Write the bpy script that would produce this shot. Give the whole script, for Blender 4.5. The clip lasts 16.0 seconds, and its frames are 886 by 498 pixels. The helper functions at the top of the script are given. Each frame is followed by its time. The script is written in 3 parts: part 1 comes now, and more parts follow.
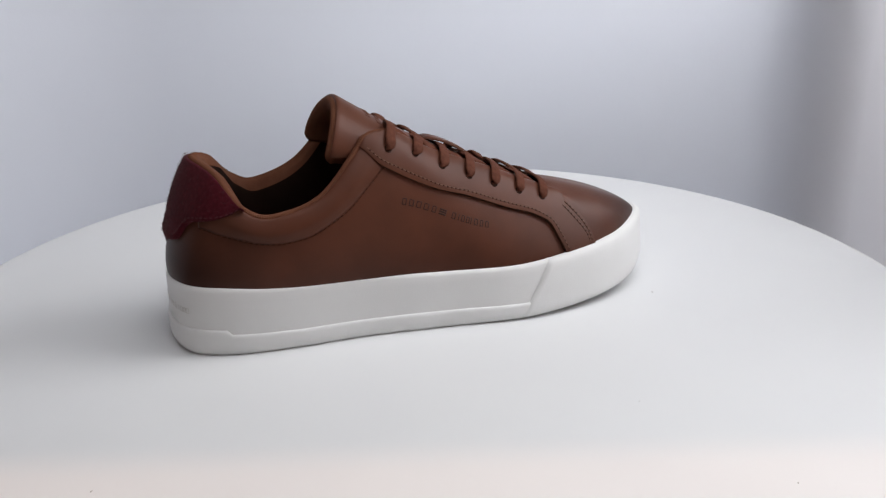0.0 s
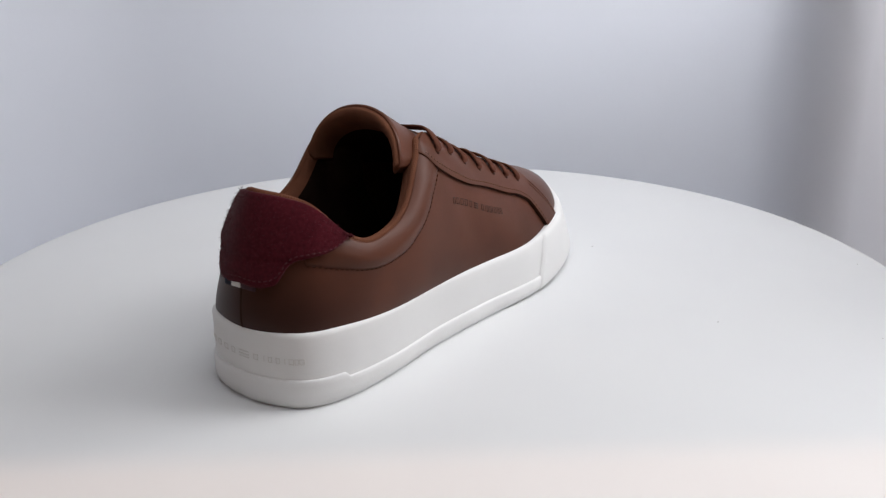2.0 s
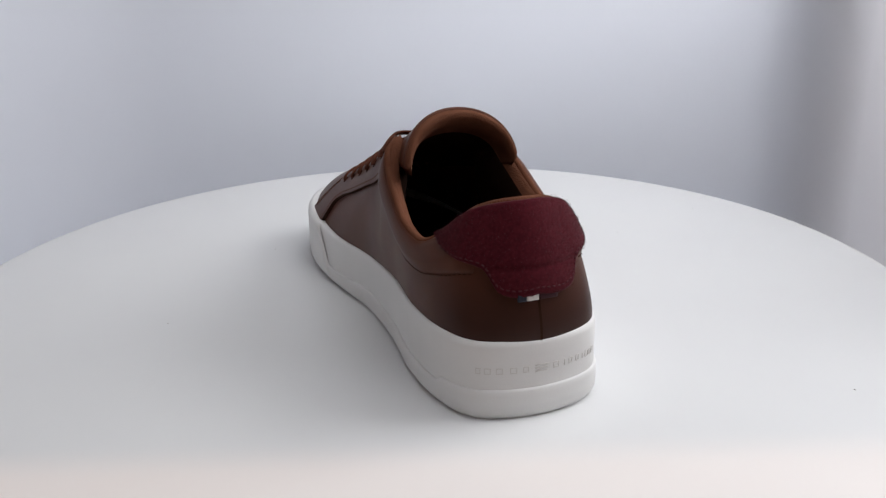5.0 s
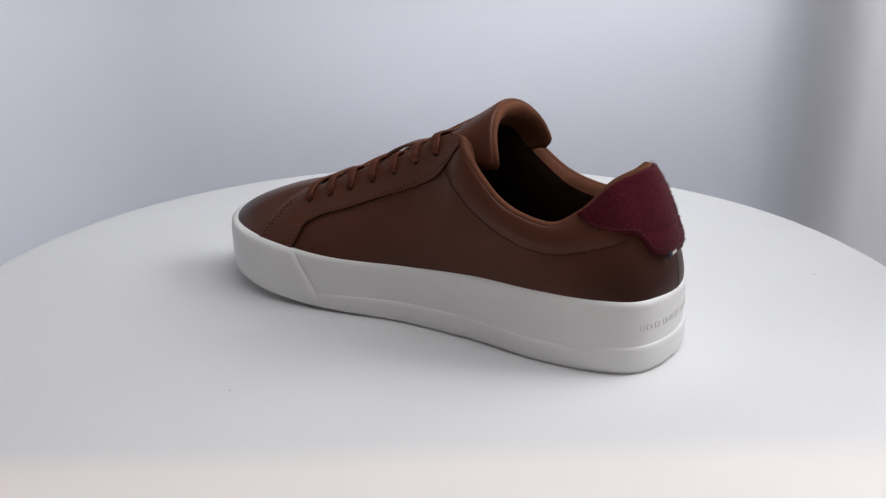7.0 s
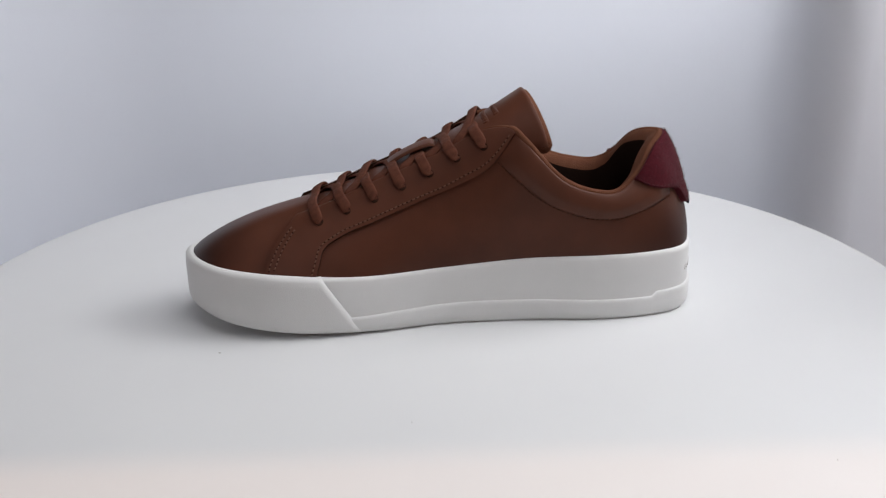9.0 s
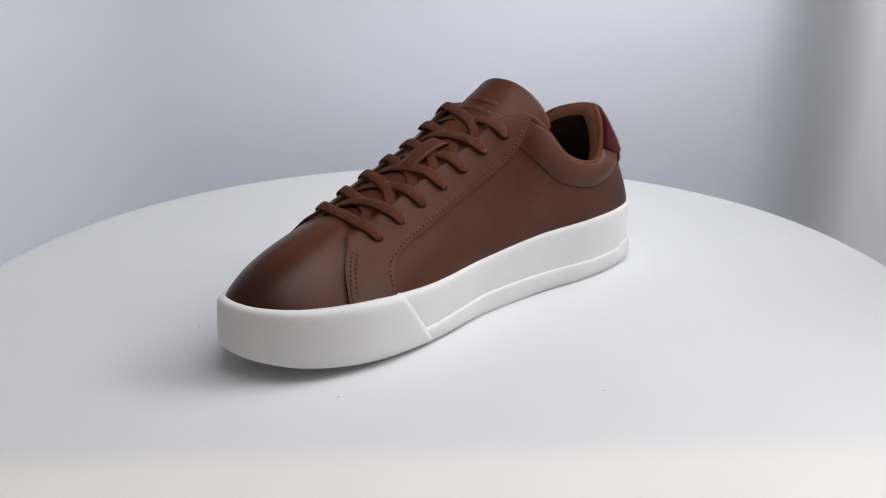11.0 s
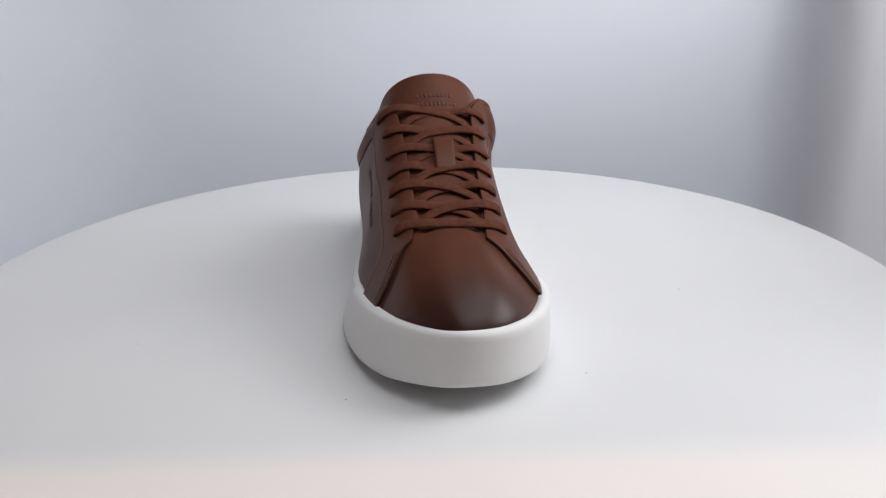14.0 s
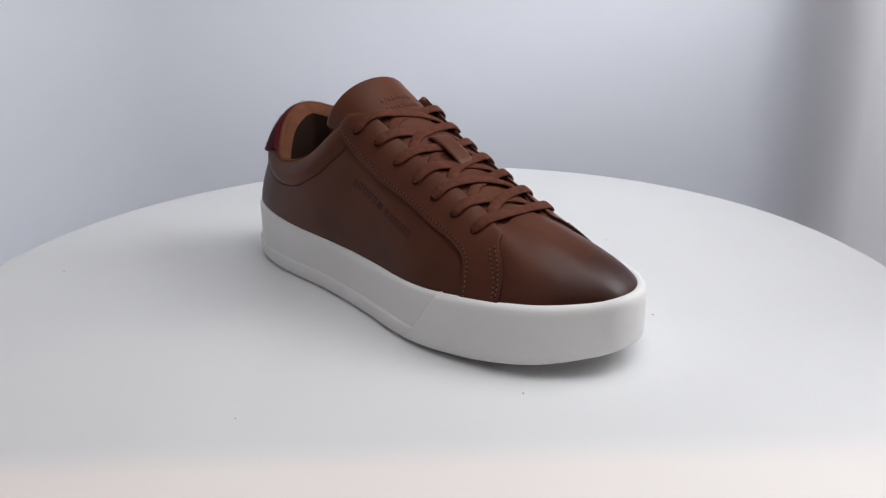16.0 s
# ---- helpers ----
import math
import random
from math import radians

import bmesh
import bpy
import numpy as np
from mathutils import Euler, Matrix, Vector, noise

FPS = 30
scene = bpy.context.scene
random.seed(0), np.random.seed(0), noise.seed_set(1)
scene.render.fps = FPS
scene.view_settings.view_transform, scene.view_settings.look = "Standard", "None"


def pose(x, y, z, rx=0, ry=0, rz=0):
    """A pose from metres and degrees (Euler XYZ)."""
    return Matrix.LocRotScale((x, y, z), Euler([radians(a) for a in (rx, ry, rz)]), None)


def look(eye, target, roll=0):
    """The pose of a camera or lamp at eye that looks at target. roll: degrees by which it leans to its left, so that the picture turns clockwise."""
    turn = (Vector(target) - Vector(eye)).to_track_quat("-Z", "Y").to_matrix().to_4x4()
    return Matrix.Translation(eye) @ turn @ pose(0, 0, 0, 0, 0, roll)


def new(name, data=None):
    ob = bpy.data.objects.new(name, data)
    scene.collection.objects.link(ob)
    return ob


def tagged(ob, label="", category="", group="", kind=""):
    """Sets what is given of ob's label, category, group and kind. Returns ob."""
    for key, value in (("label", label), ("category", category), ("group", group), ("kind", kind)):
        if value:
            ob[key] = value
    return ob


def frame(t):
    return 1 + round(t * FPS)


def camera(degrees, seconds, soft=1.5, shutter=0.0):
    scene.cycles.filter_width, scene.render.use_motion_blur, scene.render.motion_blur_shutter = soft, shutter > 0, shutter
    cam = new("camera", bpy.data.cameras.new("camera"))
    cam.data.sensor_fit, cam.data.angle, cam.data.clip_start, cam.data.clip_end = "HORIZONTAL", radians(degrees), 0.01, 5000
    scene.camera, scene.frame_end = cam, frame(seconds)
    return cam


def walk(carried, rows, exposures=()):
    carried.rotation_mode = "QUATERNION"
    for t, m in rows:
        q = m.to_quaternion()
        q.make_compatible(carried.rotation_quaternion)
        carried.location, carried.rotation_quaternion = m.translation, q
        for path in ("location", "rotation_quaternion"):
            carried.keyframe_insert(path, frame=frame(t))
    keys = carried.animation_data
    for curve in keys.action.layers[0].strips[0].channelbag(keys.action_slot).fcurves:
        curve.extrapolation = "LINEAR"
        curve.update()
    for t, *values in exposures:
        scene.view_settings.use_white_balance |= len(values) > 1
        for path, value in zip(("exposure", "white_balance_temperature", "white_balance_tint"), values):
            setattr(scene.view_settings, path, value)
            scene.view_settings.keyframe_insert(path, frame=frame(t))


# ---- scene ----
# ---------------------------------------------------------------- camera
cam = camera(50.575, 16.0, soft=1.3)
EYE = Vector((0.0, -0.54, 0.2287))
VIEW = look(EYE, EYE + Vector((0.01231, 0.93902, -0.34362)), -1.022)
walk(cam, [(0.0, VIEW), (16.0, VIEW)])

# ---------------------------------------------------------------- light
SPIN = 18.29      # turntable speed, degrees a second
START = 17.5      # heading of the shoe at the start, degrees

world = bpy.data.worlds.new("world")
scene.world = world
world.use_nodes = True
world.node_tree.nodes["Background"].inputs[0].default_value = (0.72, 0.8, 1.0, 1)
world.node_tree.nodes["Background"].inputs[1].default_value = 0.045


def area(name, eye, target, sx, sy, power, colour):
    lamp = bpy.data.lights.new(name, "AREA")
    lamp.shape, lamp.size, lamp.size_y = "RECTANGLE", sx, sy
    lamp.energy, lamp.color = power, colour
    ob = new(name, lamp)
    ob.matrix_world = look(Vector(eye), Vector(target))
    return ob


# daylight from a big window beside the set, the soft panel over it, and a warm room lamp behind
area("window_light", (0.70, 0.03, 0.60), (0.0, 0.02, 0.0), 0.52, 0.46, 5.9, (0.955, 0.972, 1.0))
area("panel_light", (0.20, -0.08, 0.92), (0.08, 0.05, 0.0), 0.84, 0.54, 4.5, (0.955, 0.972, 1.0))
area("room_lamp", (0.15, -1.6, 1.5), (0.1, -0.25, 0.0), 0.07, 0.07, 10.0, (1.0, 0.58, 0.36))
scene.view_settings.exposure = 0.0


# ---------------------------------------------------------------- materials
def material(name, colour, rough=0.5, metal=0.0, second=None, scale=40.0, mix=0.5, bump=0.0, bump_scale=600.0,
             fine=None, sheen=0.0, spec=0.5, coat=0.0):
    """Principled surface with a slow colour drift and a fine relief."""
    m = bpy.data.materials.new(name)
    m.use_nodes = True
    n, l = m.node_tree.nodes, m.node_tree.links
    b = n["Principled BSDF"]
    b.inputs["Roughness"].default_value = rough
    b.inputs["Metallic"].default_value = metal
    b.inputs["Specular IOR Level"].default_value = spec
    b.inputs["Sheen Weight"].default_value = sheen
    b.inputs["Coat Weight"].default_value = coat
    b.inputs["Base Color"].default_value = (*colour, 1)
    co = n.new("ShaderNodeTexCoord")
    if second:
        t = n.new("ShaderNodeTexNoise")
        t.inputs["Scale"].default_value, t.inputs["Detail"].default_value = scale, 6
        l.new(co.outputs["Object"], t.inputs["Vector"])
        r = n.new("ShaderNodeMapRange")
        r.inputs["From Min"].default_value, r.inputs["From Max"].default_value = 0.35, 0.65
        r.inputs["To Max"].default_value = mix
        l.new(t.outputs["Fac"], r.inputs["Value"])
        x = n.new("ShaderNodeMix")
        x.data_type = "RGBA"
        x.name = "tint"
        x.inputs["A"].default_value, x.inputs["B"].default_value = (*colour, 1), (*second, 1)
        l.new(r.outputs["Result"], x.inputs["Factor"])
        l.new(x.outputs["Result"], b.inputs["Base Color"])
        q = n.new("ShaderNodeMapRange")
        q.inputs["To Min"].default_value, q.inputs["To Max"].default_value = rough - 0.06, rough + 0.06
        l.new(t.outputs["Fac"], q.inputs["Value"])
        l.new(q.outputs["Result"], b.inputs["Roughness"])
    if bump:
        if fine == "voronoi":
            t2 = n.new("ShaderNodeTexVoronoi")
            out = "Distance"
        elif fine == "wave":
            t2 = n.new("ShaderNodeTexWave")
            t2.wave_type, t2.bands_direction = "BANDS", "DIAGONAL"
            out = "Fac"
        else:
            t2 = n.new("ShaderNodeTexNoise")
            t2.inputs["Detail"].default_value = 4
            out = "Fac"
        t2.inputs["Scale"].default_value = bump_scale
        l.new(co.outputs["Object"], t2.inputs["Vector"])
        u = n.new("ShaderNodeBump")
        u.inputs["Strength"].default_value, u.inputs["Distance"].default_value = bump, 0.0006
        l.new(t2.outputs[out], u.inputs["Height"])
        l.new(u.outputs["Normal"], b.inputs["Normal"])
    return m


def burnish(m, dark):
    """Hand-burnished leather: a darker dye rubbed over the toe tip and the heel foot. The colour also darkens towards
    the sole.
    """
    n, l = m.node_tree.nodes, m.node_tree.links
    b = n["Principled BSDF"]
    src = b.inputs["Base Color"].links[0].from_socket
    co = n.new("ShaderNodeTexCoord")
    sep = n.new("ShaderNodeSeparateXYZ")
    l.new(co.outputs["Object"], sep.inputs[0])
    rub = n.new("ShaderNodeTexNoise")
    rub.inputs["Scale"].default_value = 25
    l.new(co.outputs["Object"], rub.inputs["Vector"])

    def ramp(value, a, c):
        r = n.new("ShaderNodeMapRange")
        r.interpolation_type = "SMOOTHSTEP"
        r.inputs["From Min"].default_value, r.inputs["From Max"].default_value = a, c
        l.new(value, r.inputs["Value"])
        return r.outputs["Result"]

    def math_node(op, a, c):
        k = n.new("ShaderNodeMath")
        k.operation = op
        for i, v in enumerate((a, c)):
            if isinstance(v, float):
                k.inputs[i].default_value = v
            else:
                l.new(v, k.inputs[i])
        return k.outputs[0]

    wob = math_node("MULTIPLY", math_node("SUBTRACT", rub.outputs["Fac"], 0.5), 0.02)
    x = math_node("ADD", sep.outputs["X"], wob)
    toe = ramp(x, 0.088, 0.142)
    heel = math_node("MULTIPLY", ramp(x, -0.085, -0.15), ramp(sep.outputs["Z"], 0.085, 0.045))
    # weaker darkening towards the sole, all round
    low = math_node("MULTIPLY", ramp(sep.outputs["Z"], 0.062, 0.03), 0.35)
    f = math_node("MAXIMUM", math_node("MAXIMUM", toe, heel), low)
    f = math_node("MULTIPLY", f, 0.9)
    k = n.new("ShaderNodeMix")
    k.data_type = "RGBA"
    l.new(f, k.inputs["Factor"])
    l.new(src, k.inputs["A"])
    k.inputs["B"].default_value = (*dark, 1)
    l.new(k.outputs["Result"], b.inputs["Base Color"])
    # the burnished toe is polished too
    polish = n.new("ShaderNodeMix")
    l.new(ramp(x, 0.06, 0.11), polish.inputs["Factor"])
    l.new(b.inputs["Roughness"].links[0].from_socket, polish.inputs["A"])
    polish.inputs["B"].default_value = 0.34
    l.new(polish.outputs["Result"], b.inputs["Roughness"])
    gloss = n.new("ShaderNodeMapRange")
    gloss.inputs["To Min"].default_value, gloss.inputs["To Max"].default_value = 0.16, 0.22
    l.new(ramp(x, 0.06, 0.11), gloss.inputs["Value"])
    l.new(gloss.outputs["Result"], b.inputs["Specular IOR Level"])
    return m


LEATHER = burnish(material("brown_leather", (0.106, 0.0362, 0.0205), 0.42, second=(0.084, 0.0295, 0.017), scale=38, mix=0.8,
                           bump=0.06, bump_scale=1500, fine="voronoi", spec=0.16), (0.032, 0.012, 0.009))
EDGE = material("cut_edge_and_hole_shade", (0.034, 0.014, 0.008), 0.85, spec=0.1)
LACE = material("cotton_lace", (0.115, 0.038, 0.022), 0.85, second=(0.082, 0.027, 0.0155), scale=300, mix=0.9,
                bump=0.35, bump_scale=1800, spec=0.15)
LINING = material("knit_lining", (0.145, 0.056, 0.031), 0.9, second=(0.105, 0.039, 0.021), scale=90, mix=0.7,
                  bump=0.45, bump_scale=1400, fine="voronoi", spec=0.12)
# insole colour, dark enough to stand in for the shade inside the shoe
INSOLE_AND_SHADE = material("insole_and_shade", (0.02, 0.010, 0.007), 0.9, second=(0.014, 0.007, 0.005), scale=60, bump=0.3, spec=0.05)
FELT = material("burgundy_felt", (0.08, 0.009, 0.015), 0.95, second=(0.05, 0.0055, 0.0098), scale=650, mix=0.85,
                bump=0.4, bump_scale=2600, sheen=0.08, spec=0.03)
RUBBER = material("white_rubber", (0.79, 0.782, 0.77), 0.55, second=(0.755, 0.748, 0.735), scale=35, mix=0.7,
                  bump=0.1, bump_scale=1200, spec=0.4)
KNURL = material("textured_rubber", (0.79, 0.782, 0.77), 0.6, second=(0.755, 0.748, 0.735), scale=35, mix=0.7,
                 bump=0.14, bump_scale=1700, fine="voronoi", spec=0.4)
MARK = material("grey_moulding", (0.69, 0.67, 0.645), 0.85, spec=0.2)
THREAD = material("brown_thread", (0.14, 0.06, 0.036), 0.8, second=(0.105, 0.044, 0.026), scale=400)
DARK_THREAD = material("dark_thread", (0.055, 0.02, 0.011), 0.9, spec=0.1)
RED_THREAD = material("burgundy_thread", (0.07, 0.0085, 0.014), 0.85)
EMBOSS = material("embossed_leather", (0.034, 0.015, 0.0105), 0.6, spec=0.2)
NAVY = material("navy_ribbon", (0.008, 0.01, 0.022), 0.8)
WINE_TAPE = material("wine_ribbon", (0.035, 0.007, 0.012), 0.85)
WHITE_TAPE = material("white_ribbon", (0.72, 0.7, 0.67), 0.85, bump=0.4, bump_scale=1500)
DISC = material("white_laminate", (0.765, 0.765, 0.765), 0.45, second=(0.745, 0.745, 0.75), scale=9, mix=0.8,
                bump=0.03, bump_scale=500, spec=0.35)
DUST = material("dust", (0.55, 0.53, 0.51), 0.9)
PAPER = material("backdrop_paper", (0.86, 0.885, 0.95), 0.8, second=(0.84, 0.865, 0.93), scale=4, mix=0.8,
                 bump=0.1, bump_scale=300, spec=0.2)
# added translucency, graded across the sheet's wing so window light brightens that edge
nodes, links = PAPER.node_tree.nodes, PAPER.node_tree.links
wing_bsdf, blend = nodes.new("ShaderNodeBsdfTranslucent"), nodes.new("ShaderNodeMixShader")
wing_bsdf.inputs["Color"].default_value = (0.95, 0.94, 0.95, 1)
place, axes, wing_ramp = nodes.new("ShaderNodeTexCoord"), nodes.new("ShaderNodeSeparateXYZ"), nodes.new("ShaderNodeMapRange")
wing_ramp.interpolation_type = "SMOOTHSTEP"
wing_ramp.inputs["From Min"].default_value, wing_ramp.inputs["From Max"].default_value = 0.318, 0.406
wing_ramp.inputs["To Max"].default_value = 0.76
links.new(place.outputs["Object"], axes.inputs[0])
links.new(axes.outputs["X"], wing_ramp.inputs["Value"])
links.new(wing_ramp.outputs["Result"], blend.inputs[0])
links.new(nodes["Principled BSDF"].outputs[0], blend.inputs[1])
links.new(wing_bsdf.outputs[0], blend.inputs[2])
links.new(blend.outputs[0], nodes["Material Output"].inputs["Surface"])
BLOCKER = material("blocker_cloth", (0.5, 0.5, 0.52), 0.9, second=(0.47, 0.47, 0.49), scale=20, bump=0.2)
TABLE = material("grey_table", (0.45, 0.45, 0.47), 0.6, second=(0.4, 0.4, 0.42), scale=12, bump=0.1)
PLASTIC = material("grey_plastic", (0.3, 0.3, 0.31), 0.5, second=(0.27, 0.27, 0.28), scale=30)


# ---------------------------------------------------------------- mesh helpers
def mesh_object(name, verts, faces, mat, parent=None, label="", smooth=True):
    me = bpy.data.meshes.new(name)
    me.from_pydata([tuple(map(float, v)) for v in verts], [], faces)
    bm = bmesh.new()
    bm.from_mesh(me)
    bmesh.ops.recalc_face_normals(bm, faces=bm.faces)
    bm.to_mesh(me)
    bm.free()
    me.materials.append(mat)
    me.polygons.foreach_set("use_smooth", [smooth] * len(me.polygons))
    ob = new(name, me)
    if parent:
        ob.parent = parent
    if label:
        tagged(ob, label)
    return ob


def grid_faces(nu, nv, wrap_u=False, wrap_v=False, start=0):
    out = []
    for i in range(nu if wrap_u else nu - 1):
        for j in range(nv if wrap_v else nv - 1):
            a, b = i, (i + 1) % nu
            c, d = j, (j + 1) % nv
            out.append((start + a * nv + c, start + b * nv + c, start + b * nv + d, start + a * nv + d))
    return out


def tick(pl, c, t, s, n, wide, tall, line, lift):
    """A plain hollow rectangle in place of a letter; a single bar where it is narrow."""
    if wide < 2.5 * line:
        pl.bar(c, t * line, s * tall, n * lift)
        return
    for k in (-1, 1):
        pl.bar(c + t * wide * k, t * line, s * tall, n * lift)
        pl.bar(c + s * (tall - line) * k, t * (wide - line), s * line, n * lift * 0.9)


class Pile:
    """Collects vertices and faces of one part."""
    def __init__(self):
        self.v, self.f, self.rim = [], [], None

    def grid(self, g, wrap_u=False, wrap_v=False):
        nu, nv = g.shape[:2]
        self.f += grid_faces(nu, nv, wrap_u, wrap_v, len(self.v))
        self.v += [tuple(p) for p in g.reshape(-1, 3)]
        return self

    def bar(self, p, along, side, up):
        """A small bevelled bar; half extents are in the vectors."""
        b = len(self.v)
        for k, z in ((1.0, -1.0), (1.0, 0.4), (0.7, 1.0)):
            for sx, sy in ((-1, -1), (1, -1), (1, 1), (-1, 1)):
                self.v.append(tuple(p + along * sx * k + side * sy * k + up * z))
        for r in (0, 4):
            for i in range(4):
                j = (i + 1) % 4
                self.f.append((b + r + i, b + r + j, b + r + 4 + j, b + r + 4 + i))
        self.f += [(b + 8, b + 9, b + 10, b + 11), (b + 3, b + 2, b + 1, b)]

    def make(self, name, mat, parent=None, label=""):
        return mesh_object(name, self.v, self.f, mat, parent, label)


def curve1(xs, ys, period=None):
    """Smooth curve through keys (cubic, finite-difference slopes); periodic where a period is given."""
    xs, ys = np.array(xs, float), np.array(ys, float)
    if period:
        n = len(xs)
        xs = np.concatenate([xs[-3:] - period, xs, xs[:3] + period])
        ys = np.concatenate([ys[-3:], ys, ys[:3]])
    d = np.diff(ys, axis=0) / (np.diff(xs) if ys.ndim == 1 else np.diff(xs)[:, None])
    h = np.diff(xs) if ys.ndim == 1 else np.diff(xs)[:, None]
    m = np.concatenate([d[:1], (d[:-1] * h[1:] + d[1:] * h[:-1]) / (h[1:] + h[:-1]), d[-1:]])

    def f(t):
        t = np.asarray(t, float)
        if period:
            t = (t - xs[3]) % period + xs[3]
        i = np.clip(np.searchsorted(xs, t, side="right") - 1, 0, len(xs) - 2)
        w = xs[i + 1] - xs[i]
        u = np.clip((t - xs[i]) / w, 0, 1)
        if ys.ndim > 1:
            u, w = u[..., None], w[..., None]
        return ((2 * u**3 - 3 * u**2 + 1) * ys[i] + (u**3 - 2 * u**2 + u) * w * m[i]
                + (3 * u**2 - 2 * u**3) * ys[i + 1] + (u**3 - u**2) * w * m[i + 1])
    return f


def around(s, lat, med):
    """Periodic curve of the loop parameter: -1 toe, negative lateral side, 0 heel, positive medial side, 1 toe."""
    s = list(s)
    keys = [-a for a in s[::-1]] + s[1:-1]
    vals = list(lat[::-1]) + list(med[1:-1])
    return curve1(keys, vals, 2.0)


def unit(a):
    return a / np.maximum(np.linalg.norm(a, axis=-1, keepdims=True), 1e-12)


# ---------------------------------------------------------------- the shoe's form, in millimetres
TEN = [i / 10 for i in range(11)]
out_y = around(TEN, [0, -29, -41, -44.5, -44, -48, -54, -48.5, -34.5, -11.5, 7], [0, 29, 41, 44.5, 41.5, 42.5, 52, 55, 46.5, 28.5, 7])
top_z = around(TEN, [38.5, 38.5, 37.8, 35.2, 34, 31.5, 30.3, 32.8, 34.6, 37.3, 40], [38.5, 38.5, 38.5, 38.1, 36.8, 33.6, 33, 36.2, 37.7, 39, 40])
low_z = around(TEN, *[[-1.5, -1.5, -1.5, -1.5, -1.5, -1.5, -0.3, 2, 5.2, 9, 11.2]] * 2)
lean = around(TEN, [0, 0, 0, 0, 1, 3, 6, 7, 8, 4, 0.5], [0, 0, 0, 0, 0, 0, 0, 0, 0, 0, 0.5])
rim_z = around(TEN, [11.8, 11.8, 11, 10, 9.5, 9, 8.5, 8.5, 8.5, 8.5, 8.5], [11.8, 11.8, 11.3, 11.3, 12, 11.8, 10, 9, 9, 9, 9])


def outline(q):
    """Plan outline of the sole and its outward direction."""
    p = np.stack([0.75 - 150.75 * np.cos(np.pi * np.abs(q)), out_y(q)], -1)
    e = 2e-3
    a = np.stack([0.75 - 150.75 * np.cos(np.pi * (q - e)), out_y(q - e)], -1)
    b = np.stack([0.75 - 150.75 * np.cos(np.pi * (q + e)), out_y(q + e)], -1)
    t = unit(b - a)
    return p, np.stack([-t[:, 1], t[:, 0]], -1)


def side_point(q, f, off=0.0):
    """A point on the sole's side wall: f 0 at the ground, 1 at the top edge; off pushes it outwards."""
    q = np.atleast_1d(np.asarray(q, float))
    p, n = outline(q)
    f = np.broadcast_to(np.asarray(f, float), q.shape)
    lo, hi = low_z(q), top_z(q)
    tuck = np.where(f < 0.12, 1.7 * (1 - f / 0.12) ** 2, 0.0) + np.where(f > 0.93, 1.6 * ((f - 0.93) / 0.07) ** 2, 0.0)
    xy = p - n * (lean(q) * f + tuck - off)[:, None]
    return np.concatenate([xy, (lo + (hi - lo) * f)[:, None]], 1)


UP = [0, 0.1, 0.2, 0.3, 0.38, 0.45, 0.48, 0.52, 0.6, 0.7, 0.75, 0.8, 0.9, 1.0]
rim_x = around(UP, *[[-129.5, -120, -108, -90.5, -64.7, -43, -37.5, -26, 2, 42, 63, 76, 79.5, 80]] * 2)
rim_y = around(UP, [2.5, -18.9, -33.1, -38.6, -36.6, -28, -24.8, -19.8, -14.6, -12.6, -11.5, -11, -1, 6],
               [2.5, 20, 32.5, 40.5, 42.6, 40, 34, 28, 25.1, 24, 24.6, 21.5, 13.8, 6])
rim_h = around(UP, [99.5, 94, 77.5, 73.2, 81.4, 102.3, 108.5, 110.2, 95.8, 79.1, 69.6, 64.9, 66, 66.3],
               [99.5, 94.6, 80.4, 73.6, 83.4, 106.2, 110.6, 109.8, 95.6, 78.6, 69, 64.3, 66, 66.3])
puff_n = around(TEN, [5.5, 4.6, 3.2, 3.2, 5, 3.3, 3.1, 1.9, 2.6, 2.6, 0.8], [5.5, 3.8, 3, 1.8, 1.2, 2.9, 1.1, 0, 0.8, 2.3, 0.8])
puff_z = around(TEN, [0, 0, 0, 0, 0, 0, 0, 0.2, 4.2, 6.4, 5], [0, 0, 0, 0, 0, 0, 0, -1, 1.6, 4.8, 5])
puff_t = around(TEN, [1.5, 1.7, 1.1, 0.8, 3.2, 4, 2.9, 2.2, 1, 0, 0], [1.5, 1.5, 1.4, 1.5, 1.8, 2.9, 1.7, 0.8, 0.7, 0, 0])


def upper(q, h):
    """The upper's outer surface: q goes round the foot, h from the sole (0) to the top line (1)."""
    q, h = np.broadcast_arrays(np.asarray(q, float), np.asarray(h, float))
    shape = q.shape
    q, h = q.ravel(), h.ravel()
    p, n = outline(q)
    base = np.concatenate([p - n * (lean(q) + 3.0 - 0.8 * np.clip((np.abs(q) - 0.68) / 0.12, 0, 1))[:, None], (top_z(q) - 4.0 + 1.2 * np.clip((np.abs(q) - 0.8) / 0.06, 0, 1))[:, None]], 1)
    top = np.stack([rim_x(q), rim_y(q), rim_h(q)], 1)
    k = h ** 0.65
    b = 4 * k * (1 - k)
    g = base + (top - base) * h[:, None]
    g[:, :2] += n * (puff_n(q) * b)[:, None]
    g[:, 2] += puff_z(q) * b
    b = 4 * h ** 3 * (1 - h ** 3) * puff_t(q)
    g[:, :2] += n * (0.55 * b)[:, None]
    g[:, 2] += 0.83 * b
    return g.reshape(*shape, 3)


